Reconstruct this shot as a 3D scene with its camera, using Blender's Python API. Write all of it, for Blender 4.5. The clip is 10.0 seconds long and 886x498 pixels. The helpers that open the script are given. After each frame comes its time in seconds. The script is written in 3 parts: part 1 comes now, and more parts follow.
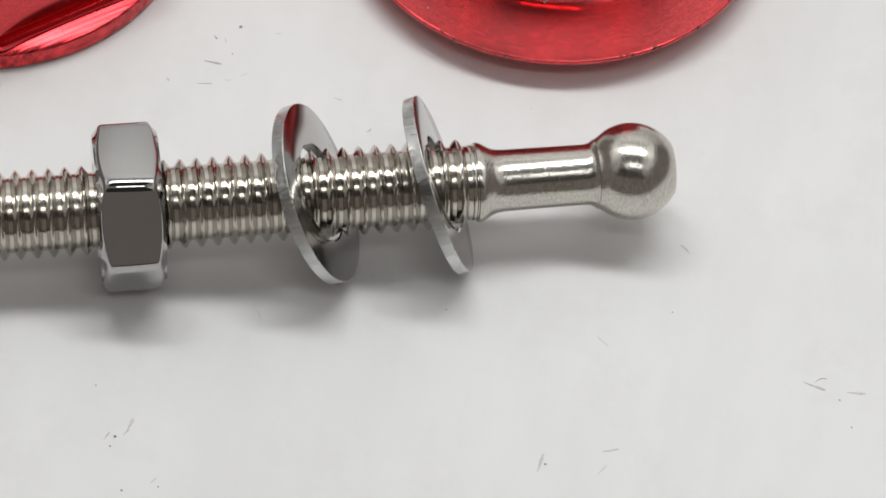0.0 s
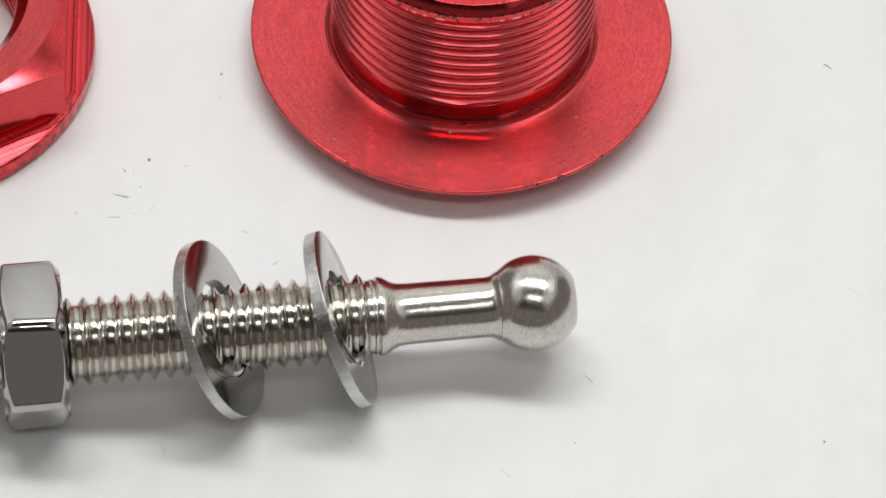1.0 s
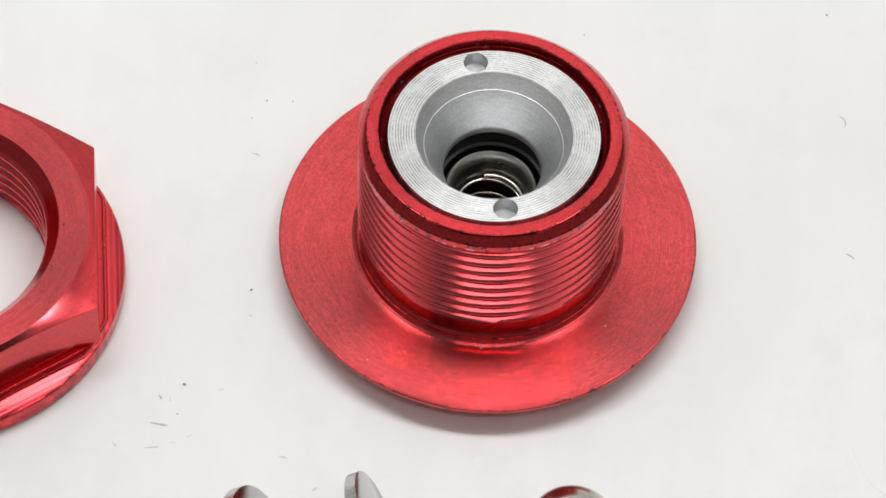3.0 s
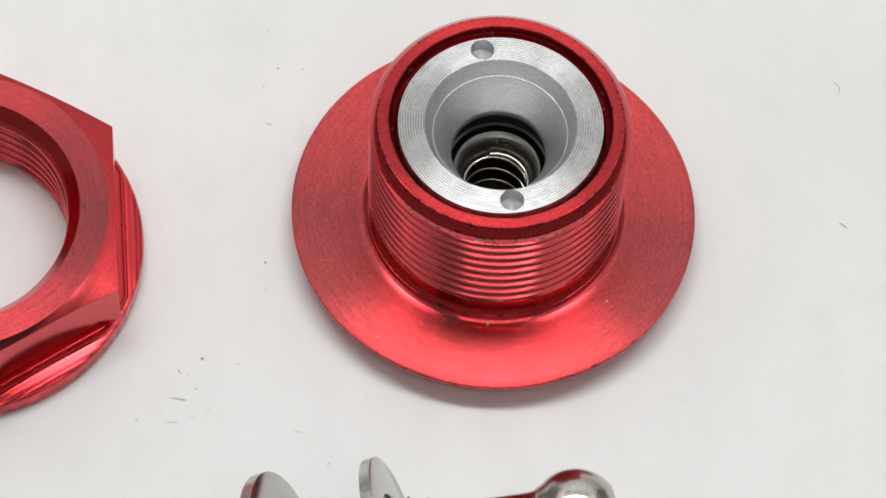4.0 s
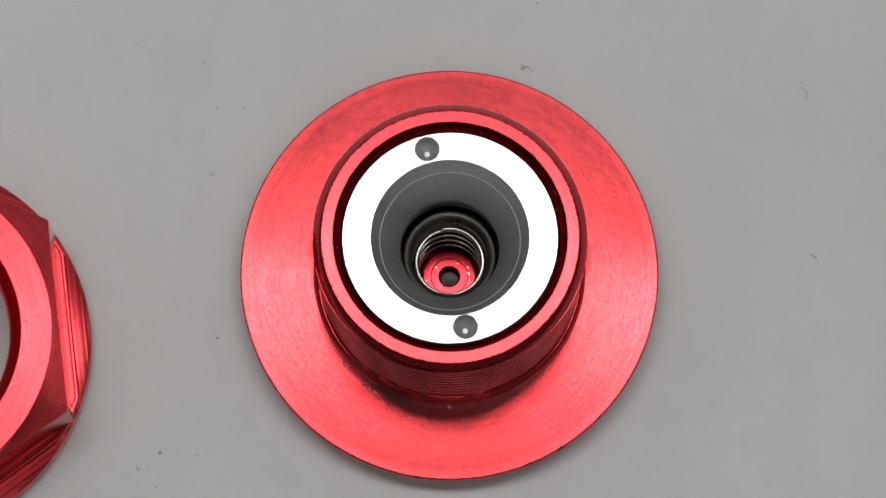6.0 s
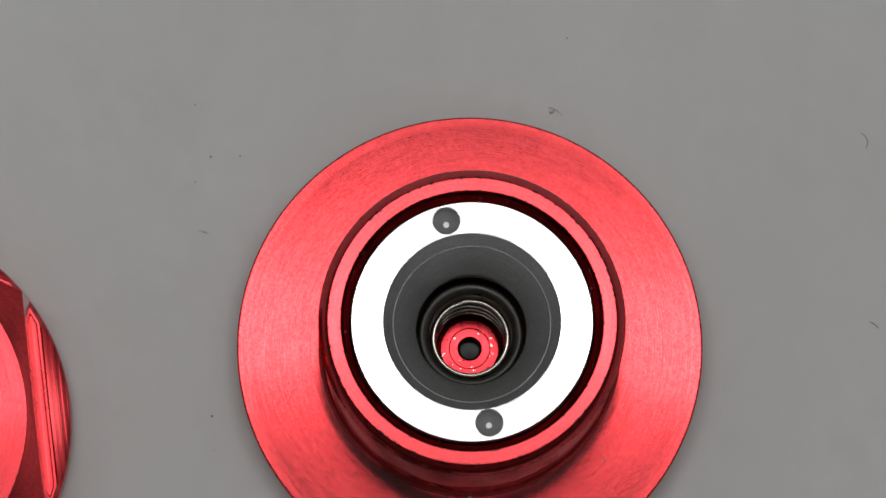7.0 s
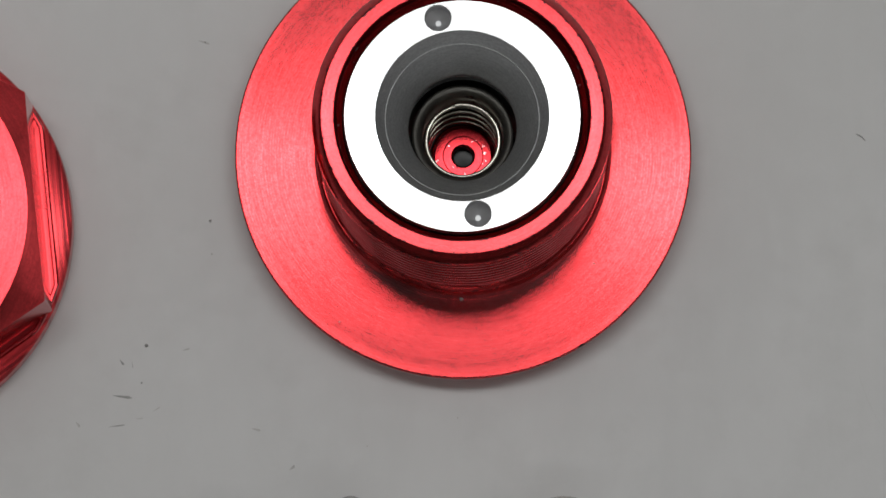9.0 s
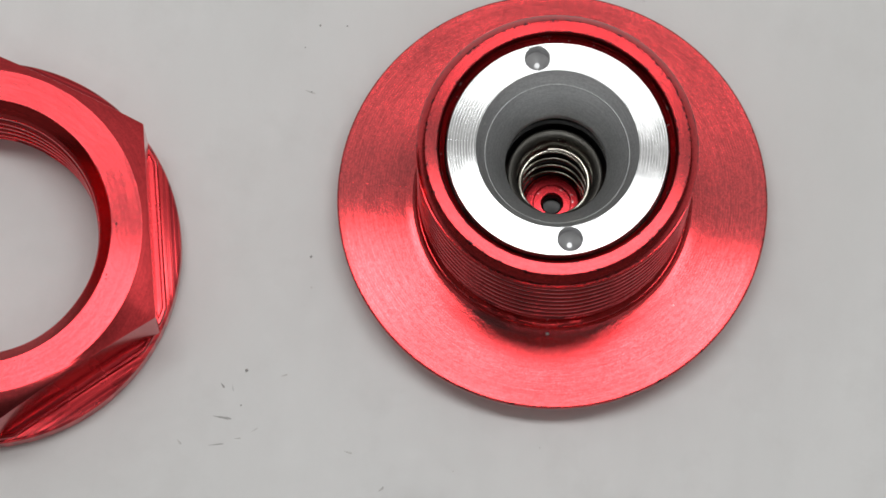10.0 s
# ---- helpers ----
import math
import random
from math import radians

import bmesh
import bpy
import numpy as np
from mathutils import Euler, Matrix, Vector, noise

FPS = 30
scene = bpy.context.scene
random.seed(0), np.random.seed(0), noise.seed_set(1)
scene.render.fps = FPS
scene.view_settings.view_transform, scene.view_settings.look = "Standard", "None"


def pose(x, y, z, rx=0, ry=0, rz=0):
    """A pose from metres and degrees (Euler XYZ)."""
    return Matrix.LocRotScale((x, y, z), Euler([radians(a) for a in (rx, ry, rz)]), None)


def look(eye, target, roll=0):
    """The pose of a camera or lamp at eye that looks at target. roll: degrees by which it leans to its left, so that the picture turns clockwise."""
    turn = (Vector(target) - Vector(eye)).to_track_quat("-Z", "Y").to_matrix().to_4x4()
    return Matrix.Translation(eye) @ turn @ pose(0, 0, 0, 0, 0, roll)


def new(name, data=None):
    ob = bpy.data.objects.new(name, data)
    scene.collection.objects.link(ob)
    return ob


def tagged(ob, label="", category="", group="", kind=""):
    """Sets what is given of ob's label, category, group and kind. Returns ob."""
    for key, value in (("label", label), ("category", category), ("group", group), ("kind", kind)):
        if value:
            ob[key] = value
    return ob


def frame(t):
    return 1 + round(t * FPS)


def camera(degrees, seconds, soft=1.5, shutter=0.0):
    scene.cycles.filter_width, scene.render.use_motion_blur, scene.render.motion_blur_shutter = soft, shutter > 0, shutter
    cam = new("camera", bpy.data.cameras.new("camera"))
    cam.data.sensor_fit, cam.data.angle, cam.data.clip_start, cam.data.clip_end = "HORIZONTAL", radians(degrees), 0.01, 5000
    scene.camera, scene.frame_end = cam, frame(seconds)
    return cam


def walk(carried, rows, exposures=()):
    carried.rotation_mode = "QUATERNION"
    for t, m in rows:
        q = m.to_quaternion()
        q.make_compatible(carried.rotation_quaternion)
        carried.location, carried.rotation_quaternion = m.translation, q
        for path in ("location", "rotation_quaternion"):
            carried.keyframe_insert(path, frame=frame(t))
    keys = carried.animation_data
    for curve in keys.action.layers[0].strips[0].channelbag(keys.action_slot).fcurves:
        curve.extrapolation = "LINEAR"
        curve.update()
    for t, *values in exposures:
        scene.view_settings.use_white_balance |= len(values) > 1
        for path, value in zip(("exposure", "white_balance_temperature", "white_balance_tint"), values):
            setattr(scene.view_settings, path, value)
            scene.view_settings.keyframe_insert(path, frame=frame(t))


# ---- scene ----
cam = camera(13.72, 10.0, soft=1.6)
PATH = [
    (0, (0.00510, -0.17710, 0.19463), (-0.00231, -0.05666, 0.03513), 4.87),
    (0.2, (0.00827, -0.17539, 0.19351), (0.00198, -0.05479, 0.03408), 5.15),
    (0.5, (0.01226, -0.17566, 0.19721), (0.00463, -0.05493, 0.03794), 4.49),
    (0.7, (0.01404, -0.17561, 0.19877), (0.00475, -0.05377, 0.04044), 3.88),
    (1, (0.01132, -0.17296, 0.19974), (0.00315, -0.05048, 0.04184), 4.06),
    (1.2, (0.00927, -0.17204, 0.20166), (0.00195, -0.04897, 0.04417), 4.28),
    (1.5, (0.00807, -0.16937, 0.20377), (0.00058, -0.04640, 0.04622), 4.01),
    (1.7, (0.00698, -0.16845, 0.20517), (-0.00017, -0.04550, 0.04758), 4.01),
    (2, (0.00778, -0.16544, 0.20906), (0.00081, -0.04325, 0.05089), 3.71),
    (2.2, (0.00975, -0.16536, 0.21270), (0.00320, -0.04290, 0.05471), 3.64),
    (2.5, (0.01060, -0.15984, 0.21159), (0.00306, -0.03952, 0.05201), 2.69),
    (2.7, (0.00843, -0.15680, 0.21329), (0.00137, -0.03837, 0.05229), 2.56),
    (3.8, (0.00073, -0.14214, 0.23435), (-0.00201, -0.03991, 0.06247), 3.90),
    (4, (0.00055, -0.13864, 0.23843), (-0.00239, -0.03941, 0.06481), 3.68),
    (4.2, (0.00030, -0.13007, 0.24383), (-0.00194, -0.03437, 0.06822), 3.70),
    (4.5, (0.00077, -0.11536, 0.24870), (-0.00098, -0.02641, 0.06958), 3.22),
    (4.7, (0.00038, -0.10161, 0.24894), (-0.00109, -0.02039, 0.06618), 2.72),
    (5, (0.00030, -0.08564, 0.24706), (-0.00082, -0.01512, 0.05991), 1.84),
    (5.2, (0.00250, -0.07784, 0.25265), (0.00049, -0.01463, 0.06292), 0.57),
    (6.3, (-0.00134, -0.04510, 0.26120), (-0.00199, -0.00826, 0.06463), 1.17),
    (6.5, (-0.00406, -0.03953, 0.25885), (-0.00425, -0.00516, 0.06182), 1.93),
    (6.8, (-0.00346, -0.03281, 0.24784), (-0.00304, -0.00116, 0.05036), 3.02),
    (7, (-0.00162, -0.03008, 0.23768), (-0.00191, 0.00046, 0.04003), 1.65),
    (7.2, (-0.00023, -0.02808, 0.22914), (-0.00079, 0.00140, 0.03133), 1.11),
    (7.5, (0.00120, -0.02874, 0.22300), (-0.00037, -0.00023, 0.02505), -0.97),
    (7.8, (0.00166, -0.02808, 0.22115), (-0.00038, -0.00123, 0.02297), -2.05),
    (8, (0.00097, -0.02887, 0.22023), (-0.00087, -0.00193, 0.02206), -1.58),
    (8.2, (0.00055, -0.03032, 0.22362), (-0.00182, -0.00305, 0.02550), -2.49),
    (8.5, (-0.00124, -0.03556, 0.22625), (-0.00286, -0.00661, 0.02837), -0.71),
    (8.8, (0.00188, -0.04233, 0.23406), (-0.00155, -0.01119, 0.03653), -3.75),
    (9, (0.00320, -0.04647, 0.23992), (-0.00029, -0.01326, 0.04273), -3.28),
    (9.2, (0.00520, -0.05201, 0.24186), (0.00102, -0.01529, 0.04530), -3.61),
    (9.5, (0.00740, -0.05888, 0.24404), (0.00223, -0.01601, 0.04876), -3.62),
    (9.8, (0.00370, -0.06465, 0.24506), (-0.00204, -0.01596, 0.05116), -2.70),
    (10, (-0.00196, -0.07170, 0.24896), (-0.00614, -0.01893, 0.05610), 0.13),
]
EXPOSURES = [(0, -0.43), (0.2, -0.43), (0.5, -0.62), (0.7, -0.58), (1, -0.26), (1.5, -0.16), (2, -0.1), (2.7, -0.2), (4, -0.36), (4.5, -0.86), (5, -1.11), (5.2, -0.94), (6.3, -1.7), (7, -1.91), (7.5, -2.25), (8.2, -2.57), (8.5, -2.47), (8.8, -2.11), (9, -1.74), (9.5, -1.33), (10, -0.99)]
walk(cam, [(t, look(eye, target, roll)) for t, eye, target, roll in PATH], EXPOSURES)

# ---- world and light: two strips under the roof of a white fabric canopy, a dim room round it ----
world = bpy.data.worlds.new("room_air")
scene.world = world
world.use_nodes = True
world.node_tree.nodes["Background"].inputs[0].default_value = (1.0, 0.90, 0.82, 1)
world.node_tree.nodes["Background"].inputs[1].default_value = 0.23

TENT_X, TENT_BACK, TENT_FRONT, TENT_TOP, TENT_HEM = 0.22, 0.23, -0.27, 0.41, 0.20
STRIPS = ((0.0, 0.0605, 0.062, 0.36, 1.30), (0.045, -0.200, 0.022, 0.25, 0.23))
# Opening added in the roof so upward reflections turn dark: half width, front, back.
SLOT = (0.17, -0.172, 0.025)
for x, y, wide, reach, watts in STRIPS:
    lamp = bpy.data.lights.new("led_strip_light", "AREA")
    lamp.shape, lamp.size, lamp.size_y, lamp.energy = "RECTANGLE", reach, wide, watts
    lamp.color = (0.988, 1.0, 0.992)
    new("led_strip_light", lamp).matrix_world = pose(x, y, TENT_TOP - 0.0125)

MM = 0.001
TAU = 2 * math.pi


# ---- materials ----
class Mat:
    """A node material with a Principled shader, and short ways to add nodes."""

    def __init__(self, name):
        self.mat = bpy.data.materials.new(name)
        self.mat.use_nodes = True
        self.tree = self.mat.node_tree
        self.bsdf = self.tree.nodes["Principled BSDF"]

    def node(self, kind, **inputs):
        n = self.tree.nodes.new(kind)
        for key, value in inputs.items():
            self.set(n.inputs[key.replace("_", " ")], value)
        return n

    def set(self, socket, value):
        if isinstance(value, bpy.types.NodeSocket):
            self.tree.links.new(value, socket)
        else:
            socket.default_value = value

    def put(self, **inputs):
        for key, value in inputs.items():
            self.set(self.bsdf.inputs[key.replace("_", " ")], value)
        return self

    def coords(self, kind="Object"):
        return self.tree.nodes.new("ShaderNodeTexCoord").outputs[kind]

    def math(self, op, a, b=0.0, c=0.0):
        n = self.tree.nodes.new("ShaderNodeMath")
        n.operation = op
        for k, value in enumerate((a, b, c)):
            self.set(n.inputs[k], value)
        return n.outputs[0]

    def noise(self, vector, scale, detail=3.0, rough=0.55):
        n = self.node("ShaderNodeTexNoise", Vector=vector, Scale=scale, Detail=detail, Roughness=rough)
        return n.outputs["Fac"]

    def ramp(self, fac, lo, hi, a=0.35, b=0.65):
        n = self.node("ShaderNodeMapRange", Value=fac)
        for key, value in (("From Min", a), ("From Max", b), ("To Min", lo), ("To Max", hi)):
            n.inputs[key].default_value = value
        return n.outputs[0]

    def mix(self, fac, a, b):
        n = self.tree.nodes.new("ShaderNodeMix")
        n.data_type = "RGBA"
        self.set(n.inputs[0], fac)
        self.set(n.inputs[6], a)
        self.set(n.inputs[7], b)
        return n.outputs[2]

    def bump(self, height, distance, strength=1.0):
        n = self.node("ShaderNodeBump", Height=height, Strength=strength, Distance=distance)
        self.set(self.bsdf.inputs["Normal"], n.outputs[0])
        return self

    def turned(self, around=1.2):
        """A vector (radius, height, a little of the angle) for marks that run round the z axis."""
        sep = self.node("ShaderNodeSeparateXYZ", Vector=self.coords())
        x, y, z = sep.outputs
        r = self.math("SQRT", self.math("ADD", self.math("MULTIPLY", x, x), self.math("MULTIPLY", y, y)))
        a = self.math("ARCTAN2", y, x)
        comb = self.node("ShaderNodeCombineXYZ", X=r, Y=z, Z=self.math("MULTIPLY", a, around * MM))
        return comb.outputs[0]


def rgb(r, g, b):
    return (r, g, b, 1.0)


def turned_metal(name, colour, dark, rough, aniso, groove=900.0, depth=0.004, coat=0.0, wear=0.25, around=0.35, grain=0.3, speck=0.0, pitch=0.0, feed=0.0, pit=9000.0, film=0.2):
    """Metal turned on a lathe: fine rings round the axis, cloudy gloss, small pits."""
    m = Mat(name)
    rings = m.noise(m.turned(around), groove * 6, 2.0, 0.7)
    broad = m.noise(m.turned(around * 3), groove, 2.0, 0.6)
    cloud = m.noise(m.coords(), 160.0, 4.0)
    pits = m.noise(m.coords(), pit, 2.0)
    tone = m.mix(m.ramp(m.math("ADD", m.math("MULTIPLY", rings, 0.8), m.math("MULTIPLY", cloud, 0.2)), 0.0, 1.0), rgb(*dark), rgb(*colour))
    if speck:
        # The etched surface under the dye: fine darker and lighter grains, drawn out a little along the cut.
        etch = m.math("ADD", m.math("MULTIPLY", m.noise(m.coords(), 6500.0, 3.0, 0.7), 0.6), m.math("MULTIPLY", m.noise(m.turned(3.5), 5200.0, 3.0, 0.7), 0.4))
        tone = m.mix(m.ramp(etch, speck, 0.0, 0.40, 0.57), tone, rgb(*[c * 0.42 for c in dark]))
    if pitch:
        # The cutting tool's feed: shade of one fine groove to each turn, painted dark.
        sep = m.node("ShaderNodeSeparateXYZ", Vector=m.turned(around))
        wobble = m.math("MULTIPLY", m.noise(m.coords(), 420.0, 2.0), 0.45 * pitch * MM)
        feed_line = m.math("SINE", m.math("MULTIPLY", m.math("ADD", sep.outputs[0], wobble), TAU / (pitch * MM)))
        broken = m.ramp(m.noise(m.coords(), 700.0, 4.0, 0.7), 0.2, 1.0, 0.4, 0.6)
        groove_shade = m.math("MULTIPLY", m.ramp(feed_line, 0.0, feed, 0.1, 0.95), broken)
        tone = m.mix(groove_shade, tone, rgb(*[c * 0.35 for c in dark]))
    m.put(Base_Color=tone, Metallic=1.0)
    m.put(Roughness=m.math("ADD", m.ramp(cloud, rough * 0.9, rough * 1.1), m.math("MULTIPLY", pits, wear * 0.12)))
    if aniso:
        tangent = m.tree.nodes.new("ShaderNodeTangent")
        tangent.direction_type, tangent.axis = "RADIAL", "Z"
        m.put(Anisotropic=aniso, Anisotropic_Rotation=0.25, Tangent=tangent.outputs[0])
    if coat:
        m.put(Coat_Weight=coat, Coat_Roughness=film, Coat_IOR=1.65)
    height = m.math("ADD", m.math("MULTIPLY", rings, 0.6), m.math("ADD", m.math("MULTIPLY", broad, 0.3), m.math("MULTIPLY", pits, grain)))
    m.bump(height, depth * MM)
    return m.mat


def plain_metal(name, colour, rough, scratch=0.5, depth=0.003, scale=700.0):
    """Plated or polished metal with cloudy gloss, fine scratches and pits."""
    m = Mat(name)
    stretch = m.node("ShaderNodeMapping", Vector=m.coords())
    stretch.inputs["Scale"].default_value = (1.0, 7.0, 1.0)
    lines = m.noise(stretch.outputs[0], scale * 2, 3.0, 0.7)
    cloud = m.noise(m.coords(), scale * 0.35, 3.0)
    m.put(Base_Color=m.mix(cloud, rgb(*[c * 0.86 for c in colour]), rgb(*colour)), Metallic=1.0)
    m.put(Roughness=m.math("ADD", m.ramp(cloud, rough * 0.7, rough * 1.3), m.math("MULTIPLY", lines, scratch * 0.1)))
    m.bump(lines, depth * MM)
    return m.mat


RED = turned_metal("red_anodised_turned", (0.90, 0.066, 0.076), (0.76, 0.050, 0.058), 0.165, 0.96, coat=0.55, depth=0.004, grain=0.25, speck=0.62, pit=13000.0, pitch=0.18, feed=0.4, film=0.5)


def chipped_red(name, rough, aniso, edges):
    """Anodised red with bare and dark nicks along the two worn edges at those radii, and bare chips low on the bevel."""
    mat = turned_metal(name, (0.84, 0.052, 0.062), (0.64, 0.036, 0.045), rough, aniso, groove=1300.0, depth=0.003, coat=0.3, speck=0.5, grain=0.3, pit=13000.0)
    m = Mat("spare")
    bpy.data.materials.remove(m.mat)
    m.mat, m.tree, m.bsdf = mat, mat.node_tree, mat.node_tree.nodes["Principled BSDF"]
    sep = m.node("ShaderNodeSeparateXYZ", Vector=m.turned(9.0))
    low = m.math("LESS_THAN", m.math("ABSOLUTE", m.math("SUBTRACT", sep.outputs[1], 13.74 * MM)), 0.10 * MM)
    chips = m.math("GREATER_THAN", m.noise(m.coords(), 1500.0, 3.0), 0.57)
    old = m.bsdf.inputs["Base Color"].links[0].from_socket
    worn = m.mix(m.math("MULTIPLY", chips, low), old, rgb(0.85, 0.78, 0.78))
    nicks = m.math("GREATER_THAN", m.noise(m.coords(), 2300.0, 4.0, 0.7), 0.56)
    for radius in edges:
        near = m.math("LESS_THAN", m.math("ABSOLUTE", m.math("SUBTRACT", sep.outputs[0], radius * MM)), 0.08 * MM)
        worn = m.mix(m.math("MULTIPLY", near, nicks), worn, rgb(0.10, 0.014, 0.018))
    m.put(Base_Color=worn)
    return mat


def flat_milled_red():
    """The nut's flange: cutter lines that run along the six flats."""
    m = Mat("red_anodised_cutter_lines")
    sep = m.node("ShaderNodeSeparateXYZ", Vector=m.coords())
    x, y, z = sep.outputs
    far = m.math("ABSOLUTE", y)
    for sign in (0.866, -0.866):
        far = m.math("MAXIMUM", far, m.math("ABSOLUTE", m.math("ADD", m.math("MULTIPLY", x, sign), m.math("MULTIPLY", y, 0.5))))
    line = m.node("ShaderNodeCombineXYZ", X=far, Y=m.math("MULTIPLY", z, 0.2))
    lines = m.noise(line.outputs[0], 3800.0, 2.0, 0.7)
    cloud = m.noise(m.coords(), 260.0, 3.0)
    m.put(Base_Color=m.mix(m.ramp(lines, 0.0, 1.0, 0.38, 0.6), rgb(0.34, 0.022, 0.030), rgb(0.82, 0.054, 0.064)), Metallic=1.0, Roughness=m.ramp(cloud, 0.20, 0.28), Coat_Weight=0.3, Coat_Roughness=0.2)
    m.bump(lines, 0.05 * MM)
    return m.mat


def chips_on(mat, colour, scale, limit, near=None, axis=0):
    """Small bare chips, all over or only near one radius (axis 0) or height (axis 1), in millimetres."""
    m = Mat("spare")
    bpy.data.materials.remove(m.mat)
    m.mat, m.tree, m.bsdf = mat, mat.node_tree, mat.node_tree.nodes["Principled BSDF"]
    mask = m.math("GREATER_THAN", m.noise(m.coords(), scale, 4.0, 0.65), limit)
    if near:
        sep = m.node("ShaderNodeSeparateXYZ", Vector=m.turned(9.0))
        mask = m.math("MULTIPLY", mask, m.math("LESS_THAN", m.math("ABSOLUTE", m.math("SUBTRACT", sep.outputs[axis], near[0] * MM)), near[1] * MM))
    old = m.bsdf.inputs["Base Color"].links[0].from_socket
    m.put(Base_Color=m.mix(mask, old, rgb(*colour)))


RED_LIP = chipped_red("red_anodised_lip", 0.17, 0.95, (8.04, 8.80))
RED_SIDE = chipped_red("red_anodised_side", 0.11, 0.0, (8.88, 9.40))
RED_LINES = flat_milled_red()
RED_THREAD = turned_metal("red_anodised_thread", (0.84, 0.080, 0.095), (0.72, 0.062, 0.076), 0.16, 0.0, depth=0.0006, coat=0.7, film=0.4)
RED_MILLED = turned_metal("red_anodised_milled", (0.72, 0.046, 0.056), (0.54, 0.033, 0.042), 0.17, 0.97, groove=1300.0, depth=0.003, coat=0.5, film=0.5, speck=0.5, grain=0.3, pit=13000.0)
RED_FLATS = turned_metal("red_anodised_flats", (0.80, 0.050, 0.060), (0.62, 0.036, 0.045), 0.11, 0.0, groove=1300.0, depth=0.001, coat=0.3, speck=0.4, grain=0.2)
ALUMINIUM = turned_metal("bare_aluminium_turned", (0.90, 0.905, 0.91), (0.76, 0.765, 0.77), 0.19, 0.93, groove=1500.0, depth=0.005, around=0.15, grain=0.3, speck=0.3, pitch=0.19, feed=1.0)
CONE = turned_metal("bare_aluminium_bored", (0.86, 0.87, 0.88), (0.74, 0.75, 0.76), 0.42, 0.0, groove=1500.0, depth=0.006, speck=0.25)
chips_on(RED_MILLED, (0.80, 0.70, 0.68), 1700.0, 0.63, (9.05, 0.16))
chips_on(RED_MILLED, (0.07, 0.012, 0.016), 2100.0, 0.65, (9.75, 0.10))
chips_on(RED, (0.10, 0.014, 0.018), 1900.0, 0.60, (14.93, 0.07))
RED_WORN = turned_metal("red_anodised_worn_button", (0.74, 0.050, 0.062), (0.56, 0.034, 0.045), 0.20, 0.0, depth=0.004, speck=0.4)
chips_on(RED_WORN, (0.86, 0.70, 0.69), 2600.0, 0.67)
chips_on(RED_WORN, (0.06, 0.010, 0.014), 1500.0, 0.64)
chips_on(CONE, (0.93, 0.93, 0.92), 2300.0, 0.69)
STAINLESS = turned_metal("stainless_turned", (0.73, 0.70, 0.64), (0.50, 0.475, 0.43), 0.15, 0.0, groove=1500.0, depth=0.012, wear=0.6, around=0.8, grain=0.9, speck=0.2, pit=5200.0)
THREAD_STEEL = plain_metal("stainless_thread", (0.62, 0.585, 0.53), 0.14, 0.5)
CHROME = plain_metal("polished_chrome", (0.52, 0.51, 0.505), 0.045, 0.15, 0.0008)
ZINC = plain_metal("bright_zinc", (0.54, 0.54, 0.53), 0.09, 0.3, 0.002)


def sheared_edge():
    """The stamped rim of a washer: burnished on one side, torn in short strokes along its thickness."""
    m = Mat("sheared_zinc_edge")
    sep = m.node("ShaderNodeSeparateXYZ", Vector=m.turned(6.0))
    strokes = m.node("ShaderNodeCombineXYZ", X=sep.outputs[2], Y=m.math("MULTIPLY", sep.outputs[1], 0.18))
    torn = m.noise(strokes.outputs[0], 2600.0, 4.0, 0.75)
    patch = m.ramp(m.noise(m.coords(), 260.0, 3.0), 0.0, 1.0, 0.42, 0.58)
    m.put(Base_Color=m.mix(m.math("MULTIPLY", torn, patch), rgb(0.60, 0.60, 0.59), rgb(0.36, 0.36, 0.355)), Metallic=1.0)
    m.put(Roughness=m.math("ADD", m.math("MULTIPLY", patch, 0.22), 0.2))
    m.bump(m.math("MULTIPLY", torn, m.math("ADD", m.math("MULTIPLY", patch, 0.85), 0.15)), 0.12 * MM)
    return m.mat


ZINC_EDGE = sheared_edge()
SPRING = plain_metal("spring_wire", (0.58, 0.55, 0.48), 0.16, 0.4)
HOLE = plain_metal("drilled_aluminium", (0.70, 0.70, 0.71), 0.42, 0.6)
SLEEVE = plain_metal("grey_steel_sleeve", (0.22, 0.21, 0.19), 0.34, 0.8)
# Red darkened to hold the gap's shade; its specks and chips are wear.
GAP_SHADE_RED = turned_metal("red_anodised_worn_gap_shade", (0.62, 0.040, 0.050), (0.28, 0.020, 0.026), 0.36, 0.0, depth=0.004, speck=0.5)
chips_on(GAP_SHADE_RED, (0.55, 0.40, 0.40), 1500.0, 0.66)
# Near-black, so bore and button hole carry their shade in the colour.
BORE_SHADE_STEEL = plain_metal("bore_shade_steel", (0.07, 0.07, 0.07), 0.45, 0.6)


